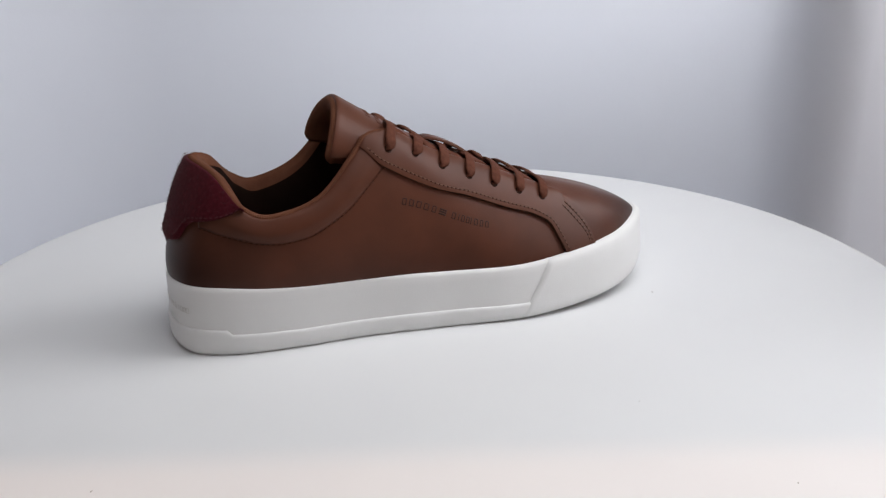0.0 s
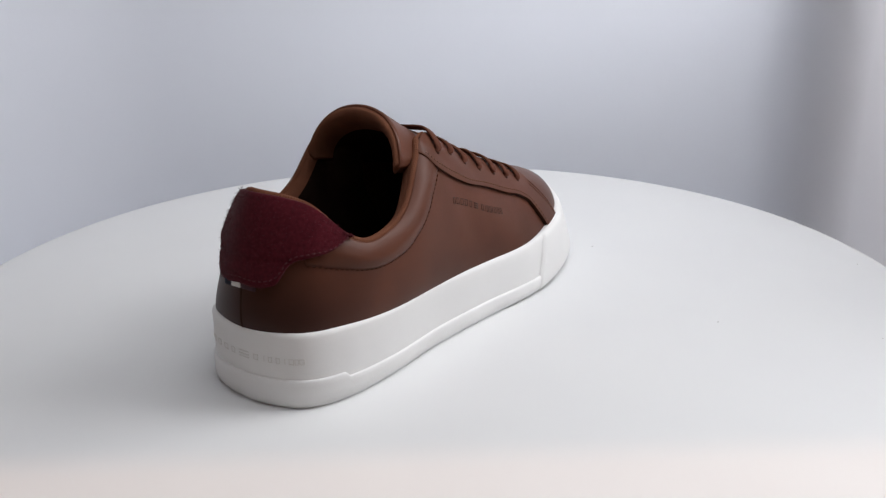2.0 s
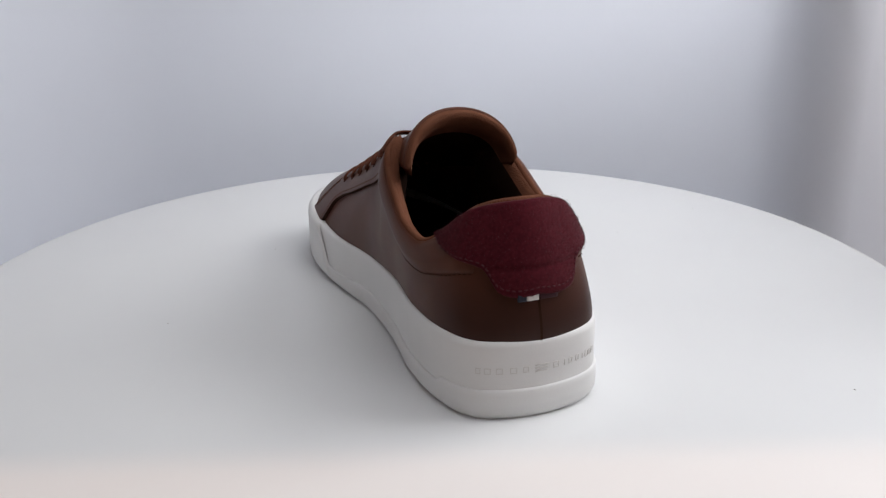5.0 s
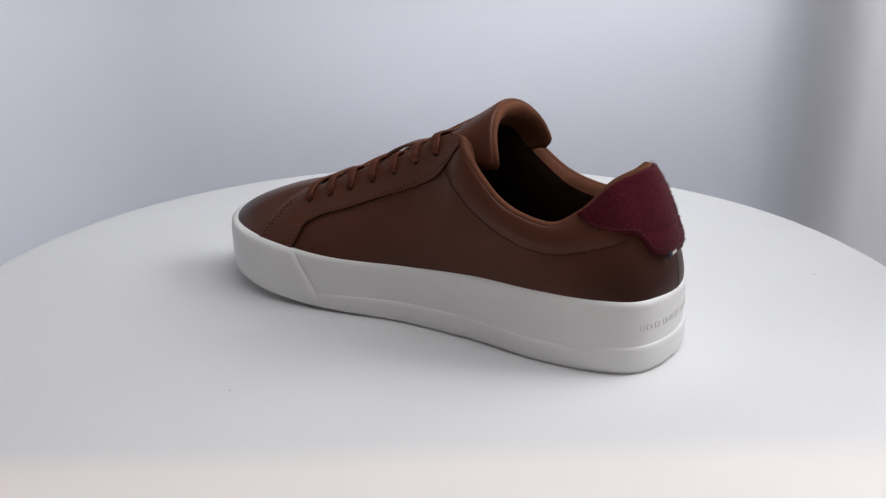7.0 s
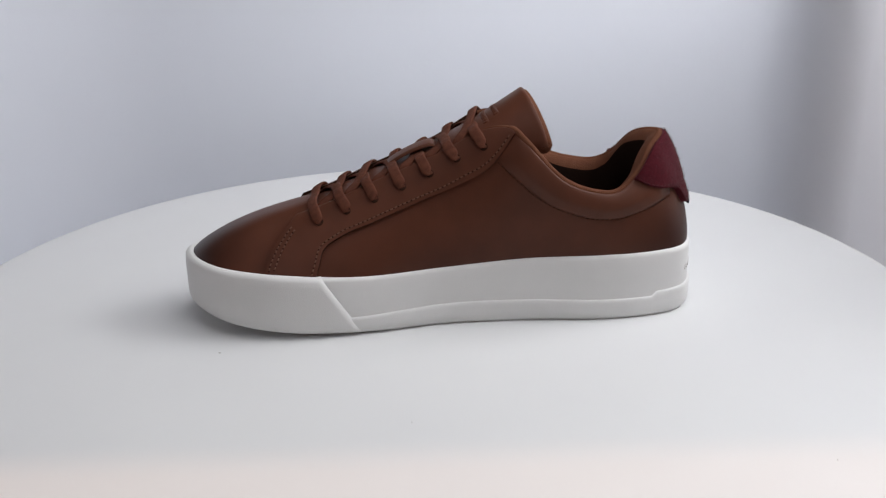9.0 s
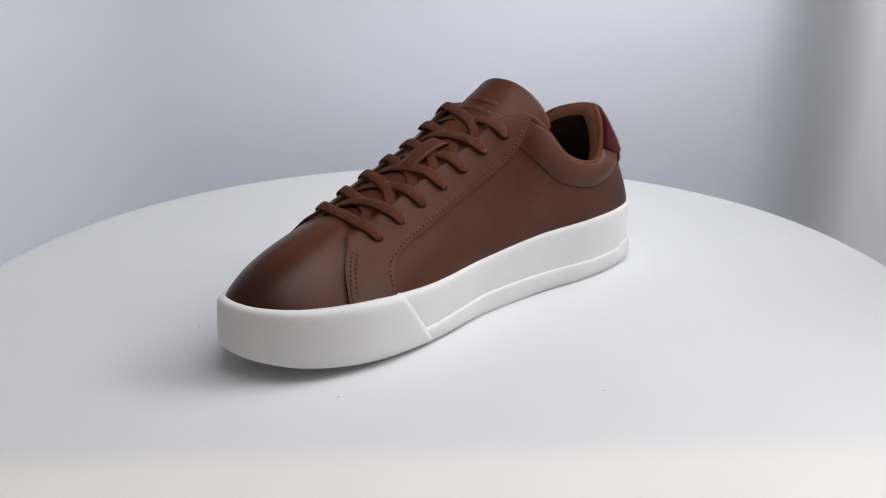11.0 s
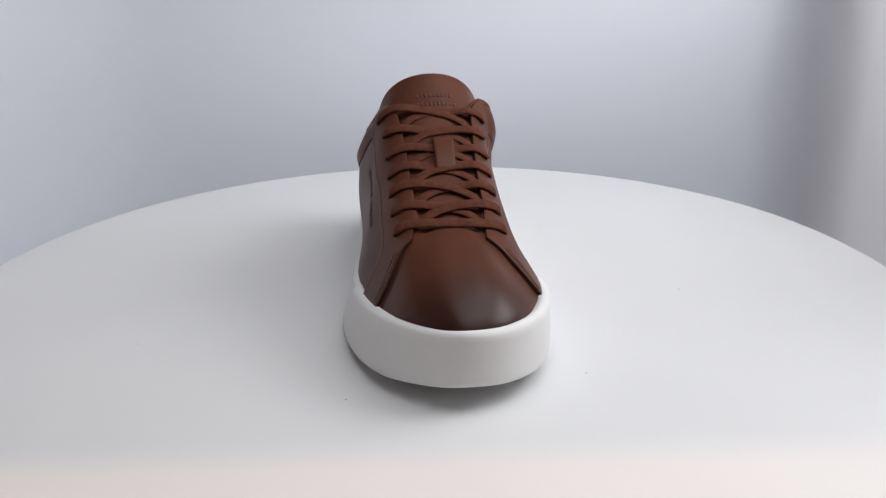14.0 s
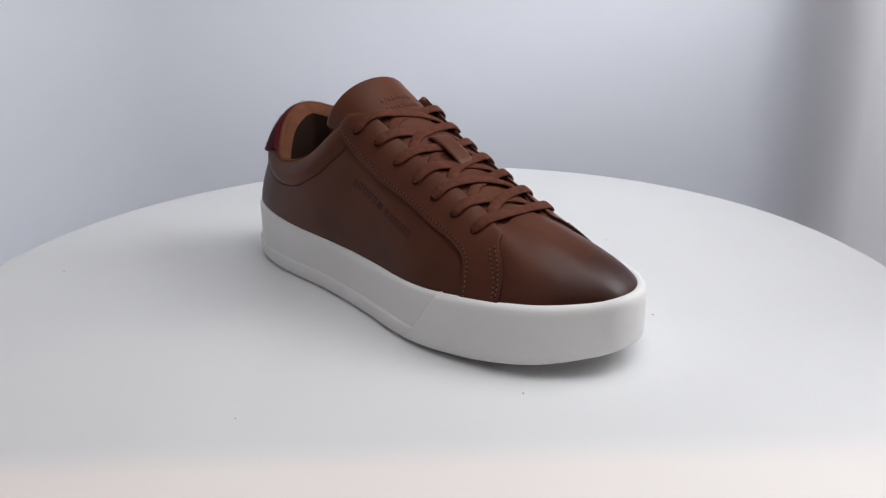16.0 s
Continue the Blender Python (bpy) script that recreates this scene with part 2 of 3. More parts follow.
def upper_normal(q, h):
    e = 2e-3
    q, h = np.broadcast_arrays(np.asarray(q, float), np.asarray(h, float))
    hh = np.clip(h, 0.01, 0.985)
    a = upper(q + e, hh) - upper(q - e, hh)
    b = upper(q, hh + e) - upper(q, hh - e)
    n = unit(np.cross(a, b))
    mid = upper(q, hh) - np.array([0.0, 4.0, 45.0])
    mid[..., 0] *= 0.35
    return n * np.sign((n * mid).sum(-1, keepdims=True))


LOOK_Q, LOOK_H = np.meshgrid(np.linspace(0.0, 1.0, 241), np.linspace(0, 1, 101), indexing="ij")
TABLES = {s: upper(s * LOOK_Q, LOOK_H) for s in (-1, 1)}


def find(side, x, z):
    """The surface parameters of the point of one side with that x and height."""
    g = TABLES[side]
    d = (g[..., 0] - x) ** 2 + (g[..., 2] - z) ** 2
    i = np.unravel_index(np.argmin(d), d.shape)
    return side * LOOK_Q[i], LOOK_H[i]


def trace(side, pts, n):
    """A smooth line over the surface through (x, z) marks, as n pairs of surface parameters."""
    k = np.array([find(side, *p) for p in pts])
    p3 = upper(k[:, 0], k[:, 1])
    t = np.concatenate([[0], np.cumsum(np.linalg.norm(np.diff(p3, axis=0), axis=1) + 1e-3)])
    return curve1(t / t[-1], k)(np.linspace(0, 1, n))


# ---------------------------------------------------------------- the turning group
SHIFT = np.array([-6.9, 0.5, 1.5])      # the shoe stands a little off the turning axis


def mm(g):
    return (np.asarray(g, float) + SHIFT) / 1000


sneaker = tagged(new("sneaker"), "brown leather low-top sneaker with thick white rubber sole, on a turntable", "shoe")


def part(name, pile, mat, parent=None, label=""):
    pile.v = list(mm(np.array(pile.v)))
    return pile.make(name, mat, parent or sneaker, label)


def slab(g, n, off, thick, round_off=0.5):
    """A panel over a surface: outer face at off, turned-down border."""
    nu, nv = g.shape[:2]
    o = np.broadcast_to(np.asarray(off, float), (nu, nv))[..., None]
    outer = g + n * o
    ring = []
    for i in range(nu):
        ring.append((i, 0))
    for j in range(1, nv):
        ring.append((nu - 1, j))
    for i in range(nu - 2, -1, -1):
        ring.append((i, nv - 1))
    for j in range(nv - 2, 0, -1):
        ring.append((0, j))
    top = outer.copy()
    for i, j in ring:
        top[i, j] -= n[i, j] * round_off * 0.45
    pl = Pile().grid(top)
    m = len(ring)
    b = len(pl.v)
    pl.rim = len(pl.f)
    for i, j in ring:
        pl.v.append(tuple(outer[i, j] - n[i, j] * thick))
    for k in range(m):
        k2 = (k + 1) % m
        pl.f.append((ring[k][0] * nv + ring[k][1], ring[k2][0] * nv + ring[k2][1], b + k2, b + k))
    return pl


def panel(low, high, nv, off, thick):
    """A panel between two lines of surface parameters."""
    t = np.linspace(0, 1, nv)[None, :, None]
    k = low[:, None] * (1 - t) + high[:, None] * t
    return slab(upper(k[..., 0], k[..., 1]), upper_normal(k[..., 0], k[..., 1]), off, thick), k


def stitches(line, off, gap=3.0, length=1.9, wide=0.34, name="stitching", mat=None, holes=False):
    """A row of single stitches along a line of surface parameters."""
    p = upper(line[:, 0], line[:, 1])
    n = upper_normal(line[:, 0], line[:, 1])
    p = p + n * np.broadcast_to(np.asarray(off, float), (len(p),))[:, None]
    t = np.concatenate([[0], np.cumsum(np.linalg.norm(np.diff(p, axis=0), axis=1))])
    pl = Pile()
    for a in np.arange(gap / 2, t[-1], gap):
        c = np.array([np.interp(a, t, p[:, i]) for i in range(3)])
        d = np.array([np.interp(a + 0.5, t, p[:, i]) - np.interp(a - 0.5, t, p[:, i]) for i in range(3)])
        u = unit(np.array([np.interp(a, t, n[:, i]) for i in range(3)]))
        d = unit(d)
        s = unit(np.cross(u, d))
        d = unit(d + s * random.uniform(-0.12, 0.12))
        pl.bar(c, d * length / 2, s * wide, u * 0.3)
    threads = len(pl.f)
    # needle holes are small dark bars, their shade given as colour
    if holes:
        for a in np.arange(gap, t[-1], gap):
            c = np.array([np.interp(a, t, p[:, i]) for i in range(3)])
            d = unit(np.array([np.interp(a + 0.5, t, p[:, i]) - np.interp(a - 0.5, t, p[:, i]) for i in range(3)]))
            u = unit(np.array([np.interp(a, t, n[:, i]) for i in range(3)]))
            pl.bar(c, d * 0.42, unit(np.cross(u, d)) * 0.38, u * 0.12)
    ob = part(name, pl, mat or THREAD)
    if holes:
        ob.data.materials.append(EDGE)
        for f in ob.data.polygons[threads:]:
            f.material_index = 1
    return ob


# ---- sole
def build_sole():
    n = 240
    q = np.linspace(-1, 1, n, endpoint=False)
    levels = [0, 0.03, 0.07, 0.12, 0.25, 0.4, 0.55, 0.7, 0.82, 0.93, 0.965, 1.0]
    rows = [side_point(q, f, -0.2) for f in levels]
    p, nn = outline(q)
    lip = np.concatenate([p - nn * (lean(q) + 4.5)[:, None], (top_z(q) - 0.6)[:, None]], 1)
    sink = np.concatenate([p - nn * (lean(q) + 6.0)[:, None], (top_z(q) - 6.0)[:, None]], 1)
    low = np.concatenate([p - nn * 6.0, low_z(q)[:, None]], 1)
    pl = Pile().grid(np.stack([low] + rows + [lip, sink], 1), wrap_u=True)
    pl.f.append(tuple(i * (len(levels) + 3) for i in range(n)))
    sole = part("midsole", pl, RUBBER, label="thick white rubber midsole")

    # the raised band round the foot of the side wall, with its step up at the heel
    seam_l, seam_m = -0.62, 0.63
    q = np.concatenate([np.linspace(seam_l, -0.205, 90), np.linspace(-0.195, 0.195, 60), np.linspace(0.205, seam_m, 90)])
    hgt = rim_z(q) + np.where(np.abs(q) < 0.2, 2.6, 0.0)
    lo, hi = low_z(q), top_z(q)
    f1 = (hgt - lo) / (hi - lo)
    cols = []
    for a, off in ((0.0, 0.3), (0.1, 0.6), (0.25, 1.0), (0.5, 1.2), (0.8, 1.2), (0.93, 1.0), (0.99, 0.5), (1.0, -0.6)):
        cols.append(side_point(q, f1 * a, off))
    part("outsole_rim", Pile().grid(np.stack(cols, 1)), RUBBER, label="raised white rubber band along the foot of the sole")

    # the toe bumper wraps the front between two slanting joints
    a0, a1, b0, b1 = -0.595, -0.645, 0.605, 0.657
    nu = 120
    rows = ((0.0, 0.6, 0), (0.03, 1.1, 0), (0.07, 1.5, 0), (0.12, 1.7, 0), (0.2, 1.9, 0), (0.32, 1.9, 0.2), (0.45, 1.9, 0.3), (0.58, 1.9, 0.3),
            (0.7, 1.9, 0.3), (0.82, 1.8, 0.3), (0.92, 1.5, 0.3), (0.97, 1.0, 0.3), (1.0, 0.2, 0.2), (1.0, -1.2, 0.0), (1.0, -3.4, -1.8))
    g = np.zeros((nu, len(rows), 3))
    for j, (f, off, lift) in enumerate(rows):
        qq = np.linspace(a0 + (a1 - a0) * f, b0 + (b1 - b0) * f - 2.0, nu)
        g[:, j] = side_point(np.where(qq < -1, qq + 2, qq), f, off)
        g[:, j, 2] += lift
    e = np.concatenate([g[:1] * 1.0, g, g[-1:] * 1.0])
    for k in (0, -1):
        c = e[k].copy()
        d = unit(c[:, :2] - np.array([20.0, 3.0]))
        e[k, :, :2] = c[:, :2] - d * 2.2
    part("toe_bumper", Pile().grid(e), KNURL, label="finely textured white rubber toe bumper")

    # moulded marks round the heel, too fine to be words
    pl = Pile()
    up = np.array([0, 0, 1.0])
    widths = [1.0, 1.4, 1.5, 1.5, 1.2, 1.2, 0.2, 0.9, 0.9, 0.2, 1.1, 0.9, 1.0]
    for y, wide in zip([29, 24.2, 18.7, 12.7, 7.4, -7, -11.3, -14.4, -18.2, -21.7, -24.9, -27.8, -30.6], widths):
        qk = y / 285
        c = side_point(qk, 0.64, 0.0)[0]
        t = unit(side_point(qk + 0.004, 0.64, 0.0)[0] - side_point(qk - 0.004, 0.64, 0.0)[0])
        nrm = np.cross(t, up)
        nrm = nrm * (1 if np.dot(nrm, c) > 0 else -1)
        tick(pl, c, t, up, nrm, wide, 1.55, 0.2, 0.09)
    for dz in (-1.6, 0, 1.6):
        c = side_point(0.0, 0.64, 0.0)[0] + np.array([0, 0, dz])
        pl.bar(c, np.array([0, 3.4, 0]), np.array([0, 0, 0.25]), np.array([-0.09, 0, 0]))
    part("heel_mark", pl, MARK, sole, "row of moulded marks round the heel")


build_sole()

# ---- upper
FACE_LOW = [(-41, 104), (-33.5, 97), (-22.3, 89.1), (-4, 79.8), (20, 70.6), (45.5, 60), (62, 54), (70, 48.2), (75, 40), (79, 29)]
FACE_LOW_M = [(-40, 109.3), (-33, 99.6), (-26.2, 91.6), (-8, 80.4), (15, 71), (40.9, 60), (58, 53.8), (67.9, 47.5), (72, 39.5), (75, 29)]
CAP = [(74, 66), (81, 63.3), (85.8, 58), (92.2, 50), (97.2, 42.6), (100, 31)]
CAP_M = [(74, 66), (82, 62.5), (87.4, 58), (94.1, 50.3), (99.6, 39.7), (102, 31)]
COLLAR = [(-131, 68.7), (-123, 66.5), (-113.3, 63.6), (-100.6, 60.4), (-88, 59.7), (-74.6, 62), (-62.8, 67.2), (-49.6, 75.4), (-39.4, 85), (-31.7, 91), (-26, 96)]
COLLAR_M = [(-131, 68), (-121, 64.8), (-112.7, 62.3), (-102.9, 60), (-92.4, 59.2), (-83.2, 60), (-71.9, 63.2), (-61.1, 67.5), (-49.4, 74.8), (-39.2, 83.8), (-31.2, 91.5), (-26, 96)]
TAB_Z = ([0, 0.055, 0.064, 0.072, 0.08, 0.09, 0.11, 0.15, 0.19, 0.21], [60, 60, 61.2, 65, 69.3, 71, 72, 73.5, 77, 79.5])


def build_upper():
    nh = 30
    h = np.linspace(-0.06, 1, nh)
    for name, a, b in (("quarter", -0.76, 0.0), ("quarter", 0.0, 0.76)):
        q = np.linspace(a, b, 150)
        Q, H = np.meshgrid(q, h, indexing="ij")
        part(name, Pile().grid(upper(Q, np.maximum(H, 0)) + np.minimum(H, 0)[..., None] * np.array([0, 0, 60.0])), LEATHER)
    h = np.linspace(-0.06, 1.03, nh)
    q = np.linspace(0.72, 1.28, 130)
    q = np.where(q > 1, q - 2, q)
    Q, H = np.meshgrid(q, h, indexing="ij")
    g = upper(Q, np.maximum(H, 0)) + np.minimum(H, 0)[..., None] * np.array([0, 0, 60.0])
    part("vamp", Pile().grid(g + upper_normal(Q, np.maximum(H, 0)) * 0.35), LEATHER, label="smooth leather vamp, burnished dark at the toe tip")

    # back seam
    hh = np.linspace(0.0, 0.42, 40)
    p = upper(np.zeros(40), hh) + upper_normal(np.zeros(40), hh) * 0.25
    pl = Pile()
    g = np.stack([p + np.array([0, dy, 0]) for dy in (-0.6, 0.6)], 1)
    part("back_seam", pl.grid(g), EDGE)

    for side in (-1, 1):
        n = 110
        low = trace(side, FACE_LOW if side < 0 else FACE_LOW_M, n)
        edge_q = np.linspace(0.474, 0.762, 70)
        edge = np.stack([side * edge_q, np.full(70, 1.0)], 1)
        cap_line = CAP if side < 0 else CAP_M
        cap = trace(side, cap_line, 40)
        high = np.concatenate([edge, cap[8:]])
        p3 = upper(high[:, 0], high[:, 1])
        t = np.concatenate([[0], np.cumsum(np.linalg.norm(np.diff(p3, axis=0), axis=1))])
        t /= t[-1]
        u = np.linspace(0, 1, n)
        high = np.stack([np.interp(u, t, high[:, i]) for i in (0, 1)], 1)
        pl, k = panel(low, high, 22, np.linspace(1.8, 2.6, n)[:, None], 2.7)
        facing = part("facing", pl, LEATHER, label="leather lace facing with a stitched edge")
        facing.data.materials.append(EDGE)
        for f in facing.data.polygons[pl.rim:]:
            f.material_index = 1
        facing.data.set_sharp_from_angle(angle=radians(50))
        across = np.linalg.norm(upper(k[:, 0, 0], k[:, 0, 1]) - upper(k[:, -1, 0], k[:, -1, 1]), axis=1)
        w = (2.3 / np.maximum(across, 6.0))[3:-2, None]
        line = k[3:-2, 0] * (1 - w) + k[3:-2, -1] * w
        stitches(line, np.linspace(1.75, 2.6, n)[3:-2], gap=2.7, length=1.5, holes=True)
        # double row along the front edge
        for d in (1.9, 4.3):
            c2 = trace(side, [(x - 0.78 * d, z - 0.6 * d) for x, z in cap_line[2:]], 30)
            stitches(c2[:-4], 2.62, gap=2.7, length=1.5, holes=True)
        # padded collar panel above its sewn line
        low = trace(side, COLLAR if side < 0 else COLLAR_M, 90)
        top_q = np.linspace(0.075, 0.488, 90)
        high = np.stack([side * top_q, np.ones(90)], 1)
        t = np.linspace(0, 1, 16)[None, :, None]
        kk = low[:, None] * (1 - t) + high[:, None] * t
        v = np.broadcast_to(t[..., 0], kk.shape[:2])
        swell = 0.1 + 2.9 * np.clip(v * 2.8, 0, 1) ** 0.72 * (1 - 0.45 * v ** 3)
        swell = swell * np.clip(np.linspace(0, 1, 90) * 12, 0.25, 1)[:, None] * np.clip((1 - np.linspace(0, 1, 90)) * 6, 0.1, 1)[:, None]
        part("collar_pad", slab(upper(kk[..., 0], kk[..., 1]), upper_normal(kk[..., 0], kk[..., 1]), swell, 2.2, 0.2), LEATHER,
             label="padded leather collar")
        stitches(low, 0.35, gap=2.9, length=1.4, wide=0.2, mat=DARK_THREAD)


build_upper()


def build_heel_tab():
    n = 120
    q = np.linspace(-0.207, 0.207, n)
    zf = curve1(*TAB_Z)(np.abs(q))
    hs = np.linspace(0, 1, 160)
    low = np.zeros(n)
    for i, a in enumerate(q):
        zz = upper(np.full(160, a), hs)[:, 2]
        low[i] = hs[np.argmin(np.abs(zz - zf[i]))]
    low = np.convolve(np.pad(low, 1, mode="edge"), np.ones(3) / 3, mode="valid")
    t = np.linspace(0, 1, 40)[None]
    H = low[:, None] * (1 - t) + t * 1.0
    Q = np.broadcast_to(q[:, None], H.shape)
    g, nn = upper(Q, H), upper_normal(Q, H)
    fuzz = np.array([[noise.noise(Vector(p) * 0.9) * 0.13 for p in r] for r in g])
    fuzz -= 0.7 * np.exp(-((g[..., 2] - 71) / 1.3) ** 2) * (np.abs(Q) < 0.085)
    tab = part("heel_tab", slab(g, nn, 3.3 + fuzz + 0.9 * np.clip((np.abs(Q) - 0.07) / 0.05, 0, 1), 4.0, 1.2), FELT, label="burgundy felt heel tab")
    # short loose fibres standing off the felt
    hairs = Pile()
    pick = random.Random(11)
    for k in range(2600):
        i, j = pick.randrange(n), pick.randrange(40)
        base = g[i, j] + nn[i, j] * (3.3 + fuzz[i, j] + (0.9 if abs(q[i]) > 0.1 else 0.3))
        base = base + np.array([pick.uniform(-0.5, 0.5), pick.uniform(-0.5, 0.5), pick.uniform(-0.7, 0.7)])
        way = unit(nn[i, j] * pick.uniform(0.1, 0.8) + np.array([pick.gauss(0, 0.6), pick.gauss(0, 0.6), pick.gauss(0, 0.6)]))
        side = unit(np.cross(way, nn[i, j] + np.array([0.01, 0.02, 0.03])))
        hairs.bar(base, way * pick.uniform(0.25, 0.6), side * 0.055, np.cross(way, side) * 0.055)
    tagged(part("felt_fibres", hairs, FELT, tab, "loose burgundy fibres"), kind="stuff")
    line = np.stack([q, low + (1 - low) * 0.07], 1)
    stitches(line[4:-4], (3.4 + 0.9 * np.clip((np.abs(q) - 0.07) / 0.05, 0, 1))[4:-4], gap=2.8, length=1.5, name="tab_stitching", mat=RED_THREAD)
    # folded ribbon under the tab, navy and white
    for y0, y1, mat, lab in ((7.2, 11.4, NAVY, "navy end of the ribbon"), (1.0, 6.9, WHITE_TAPE, "white middle of the ribbon"), (-8.5, 0.7, WINE_TAPE, "dark red end of the ribbon")):
        pl = Pile()
        c = np.array([-147.0, (y0 + y1) / 2, 59.4])
        pl.bar(c, np.array([0, (y1 - y0) / 2, 0]), np.array([0.2, 0, 1.8]), np.array([-0.7, 0, 0]))
        part("ribbon", pl, mat, label=lab)


build_heel_tab()


# ---- lining, insole, tongue
def build_inside():
    n = 140
    q = np.linspace(-0.53, 0.53, n)
    top = upper(q, np.ones(n))
    t = unit(np.gradient(top[:, :2], axis=0))
    inw = np.stack([-t[:, 1], t[:, 0]], 1)
    c = np.array([-70.0, 2.0])
    inw *= np.sign(((c - top[:, :2]) * inw).sum(1, keepdims=True))
    heel = np.clip(1 - np.abs(q) / 0.3, 0, 1)
    rows = []
    for a, b in ((0.2, -2.0), (0.3, -0.8), (0.5, 0.4), (1.2, 1.3), (2.2, 1.5), (3.6, 0.6), (5.3, -1.8), (6.6, -4.8), (7.4, -11), (7.0, -22), (5.0, -34)):
        w = (a + (heel * 2.0 if a > 4 else 0)) * np.clip((0.535 - np.abs(q)) / 0.06, 0.25, 1)
        rows.append(np.concatenate([top[:, :2] + inw * np.broadcast_to(w, (n,))[:, None], (top[:, 2] + b)[:, None]], 1))
    base = upper(q, np.zeros(n))
    for f in (0.5, 1.0):
        last = rows[10]
        e = last * (1 - f) + (np.concatenate([base[:, :2] + inw * 4, np.full((n, 1), 27.0)], 1)) * f
        rows.append(e)
    # ribbed knit binding rolled over the top line
    m = 1300
    qb = np.linspace(-0.497, 0.497, m)
    cb = upper(qb, np.ones(m))
    tb = unit(np.gradient(cb, axis=0))
    sb = unit(np.stack([-tb[:, 1], tb[:, 0], np.zeros(m)], 1))
    sb *= np.sign(((c - cb[:, :2]) * sb[:, :2]).sum(1, keepdims=True))
    ub = unit(np.cross(sb, tb))
    ub *= np.sign(ub[:, 2:])
    run = np.concatenate([[0], np.cumsum(np.linalg.norm(np.diff(cb, axis=0), axis=1))])
    ang = np.linspace(0, 2 * np.pi, 10, endpoint=False)
    rad = (2.0 + 0.11 * np.sin(2 * np.pi * run[:, None] / 1.3 + ang[None] * 1.2)) * np.clip((0.5 - np.abs(qb)) / 0.02, 0.3, 1)[:, None]
    mid = cb + sb * 0.7 + ub * 0.3
    ring = mid[:, None] + sb[:, None] * (rad * np.cos(ang))[..., None] + ub[:, None] * (rad * np.sin(ang))[..., None]
    pl = Pile().grid(ring, wrap_v=True)
    pl.f += [tuple(range(10)), tuple(range((m - 1) * 10, m * 10))]
    part("collar_binding", pl, LINING, label="ribbed tan knit binding along the collar edge")
    part("collar_lining", Pile().grid(np.stack(rows[:8], 1)), LINING, label="tan knitted collar lining")
    # the deeper lining has the opening's shade put into its colour
    part("inner_lining", Pile().grid(np.stack(rows[7:], 1)), INSOLE_AND_SHADE, label="lining deep inside, its shade put into the colour")
    q = np.linspace(-1, 1, 120, endpoint=False)
    p, nn = outline(q)
    inner = p - nn * (lean(q) + 6.5)[:, None]
    ring = np.concatenate([inner, np.full((120, 1), 30.0)], 1)
    mid = np.concatenate([inner * 0.6 + np.array([0, 1.5]), np.full((120, 1), 28.5)], 1)
    pl = Pile().grid(np.stack([ring, mid], 1), wrap_u=True)
    pl.f.append(tuple(2 * i + 1 for i in range(120)))
    part("insole", pl, INSOLE_AND_SHADE, label="dark brown insole")


build_inside()
TONGUE = curve1([0, 0.2, 0.4, 0.55, 0.72, 0.88, 1.0], [[78, 64], [50, 76.8], [22, 89.2], [2, 99], [-20, 111.2], [-37, 122], [-45.5, 127.5]])


def tongue_point(u, v, deep):
    """u from the vamp up to the free end, v across (-1 lateral, 1 medial), deep under the face."""
    u = u * (1 - 0.07 * np.abs(v) ** 3)
    c = TONGUE(u)
    t = unit(TONGUE(np.minimum(u + 0.01, 1)) - TONGUE(np.minimum(u + 0.01, 1) - 0.02))
    nrm = np.stack([-t[..., 1], t[..., 0]], -1)
    nrm = nrm * np.sign(nrm[..., 1:2])
    half = 22 + 11.5 * np.clip((u - 0.25) / 0.7, 0, 1) ** 0.8
    drop = 5 + 22 * np.clip((u - 0.35) / 0.6, 0, 1) ** 1.3
    d = drop * np.abs(v) ** 2.0 + deep
    y = 4.6 + np.where(v > 0, half - 2.6 * np.clip(u * 1.5 - 0.5, 0, 1), half) * np.sin(v * 1.35) / np.sin(1.35) - np.sign(v) * 0.45 * deep * np.abs(v) ** 2
    xz = c - nrm * d[..., None]
    return np.stack([xz[..., 0], y, xz[..., 1]], -1)


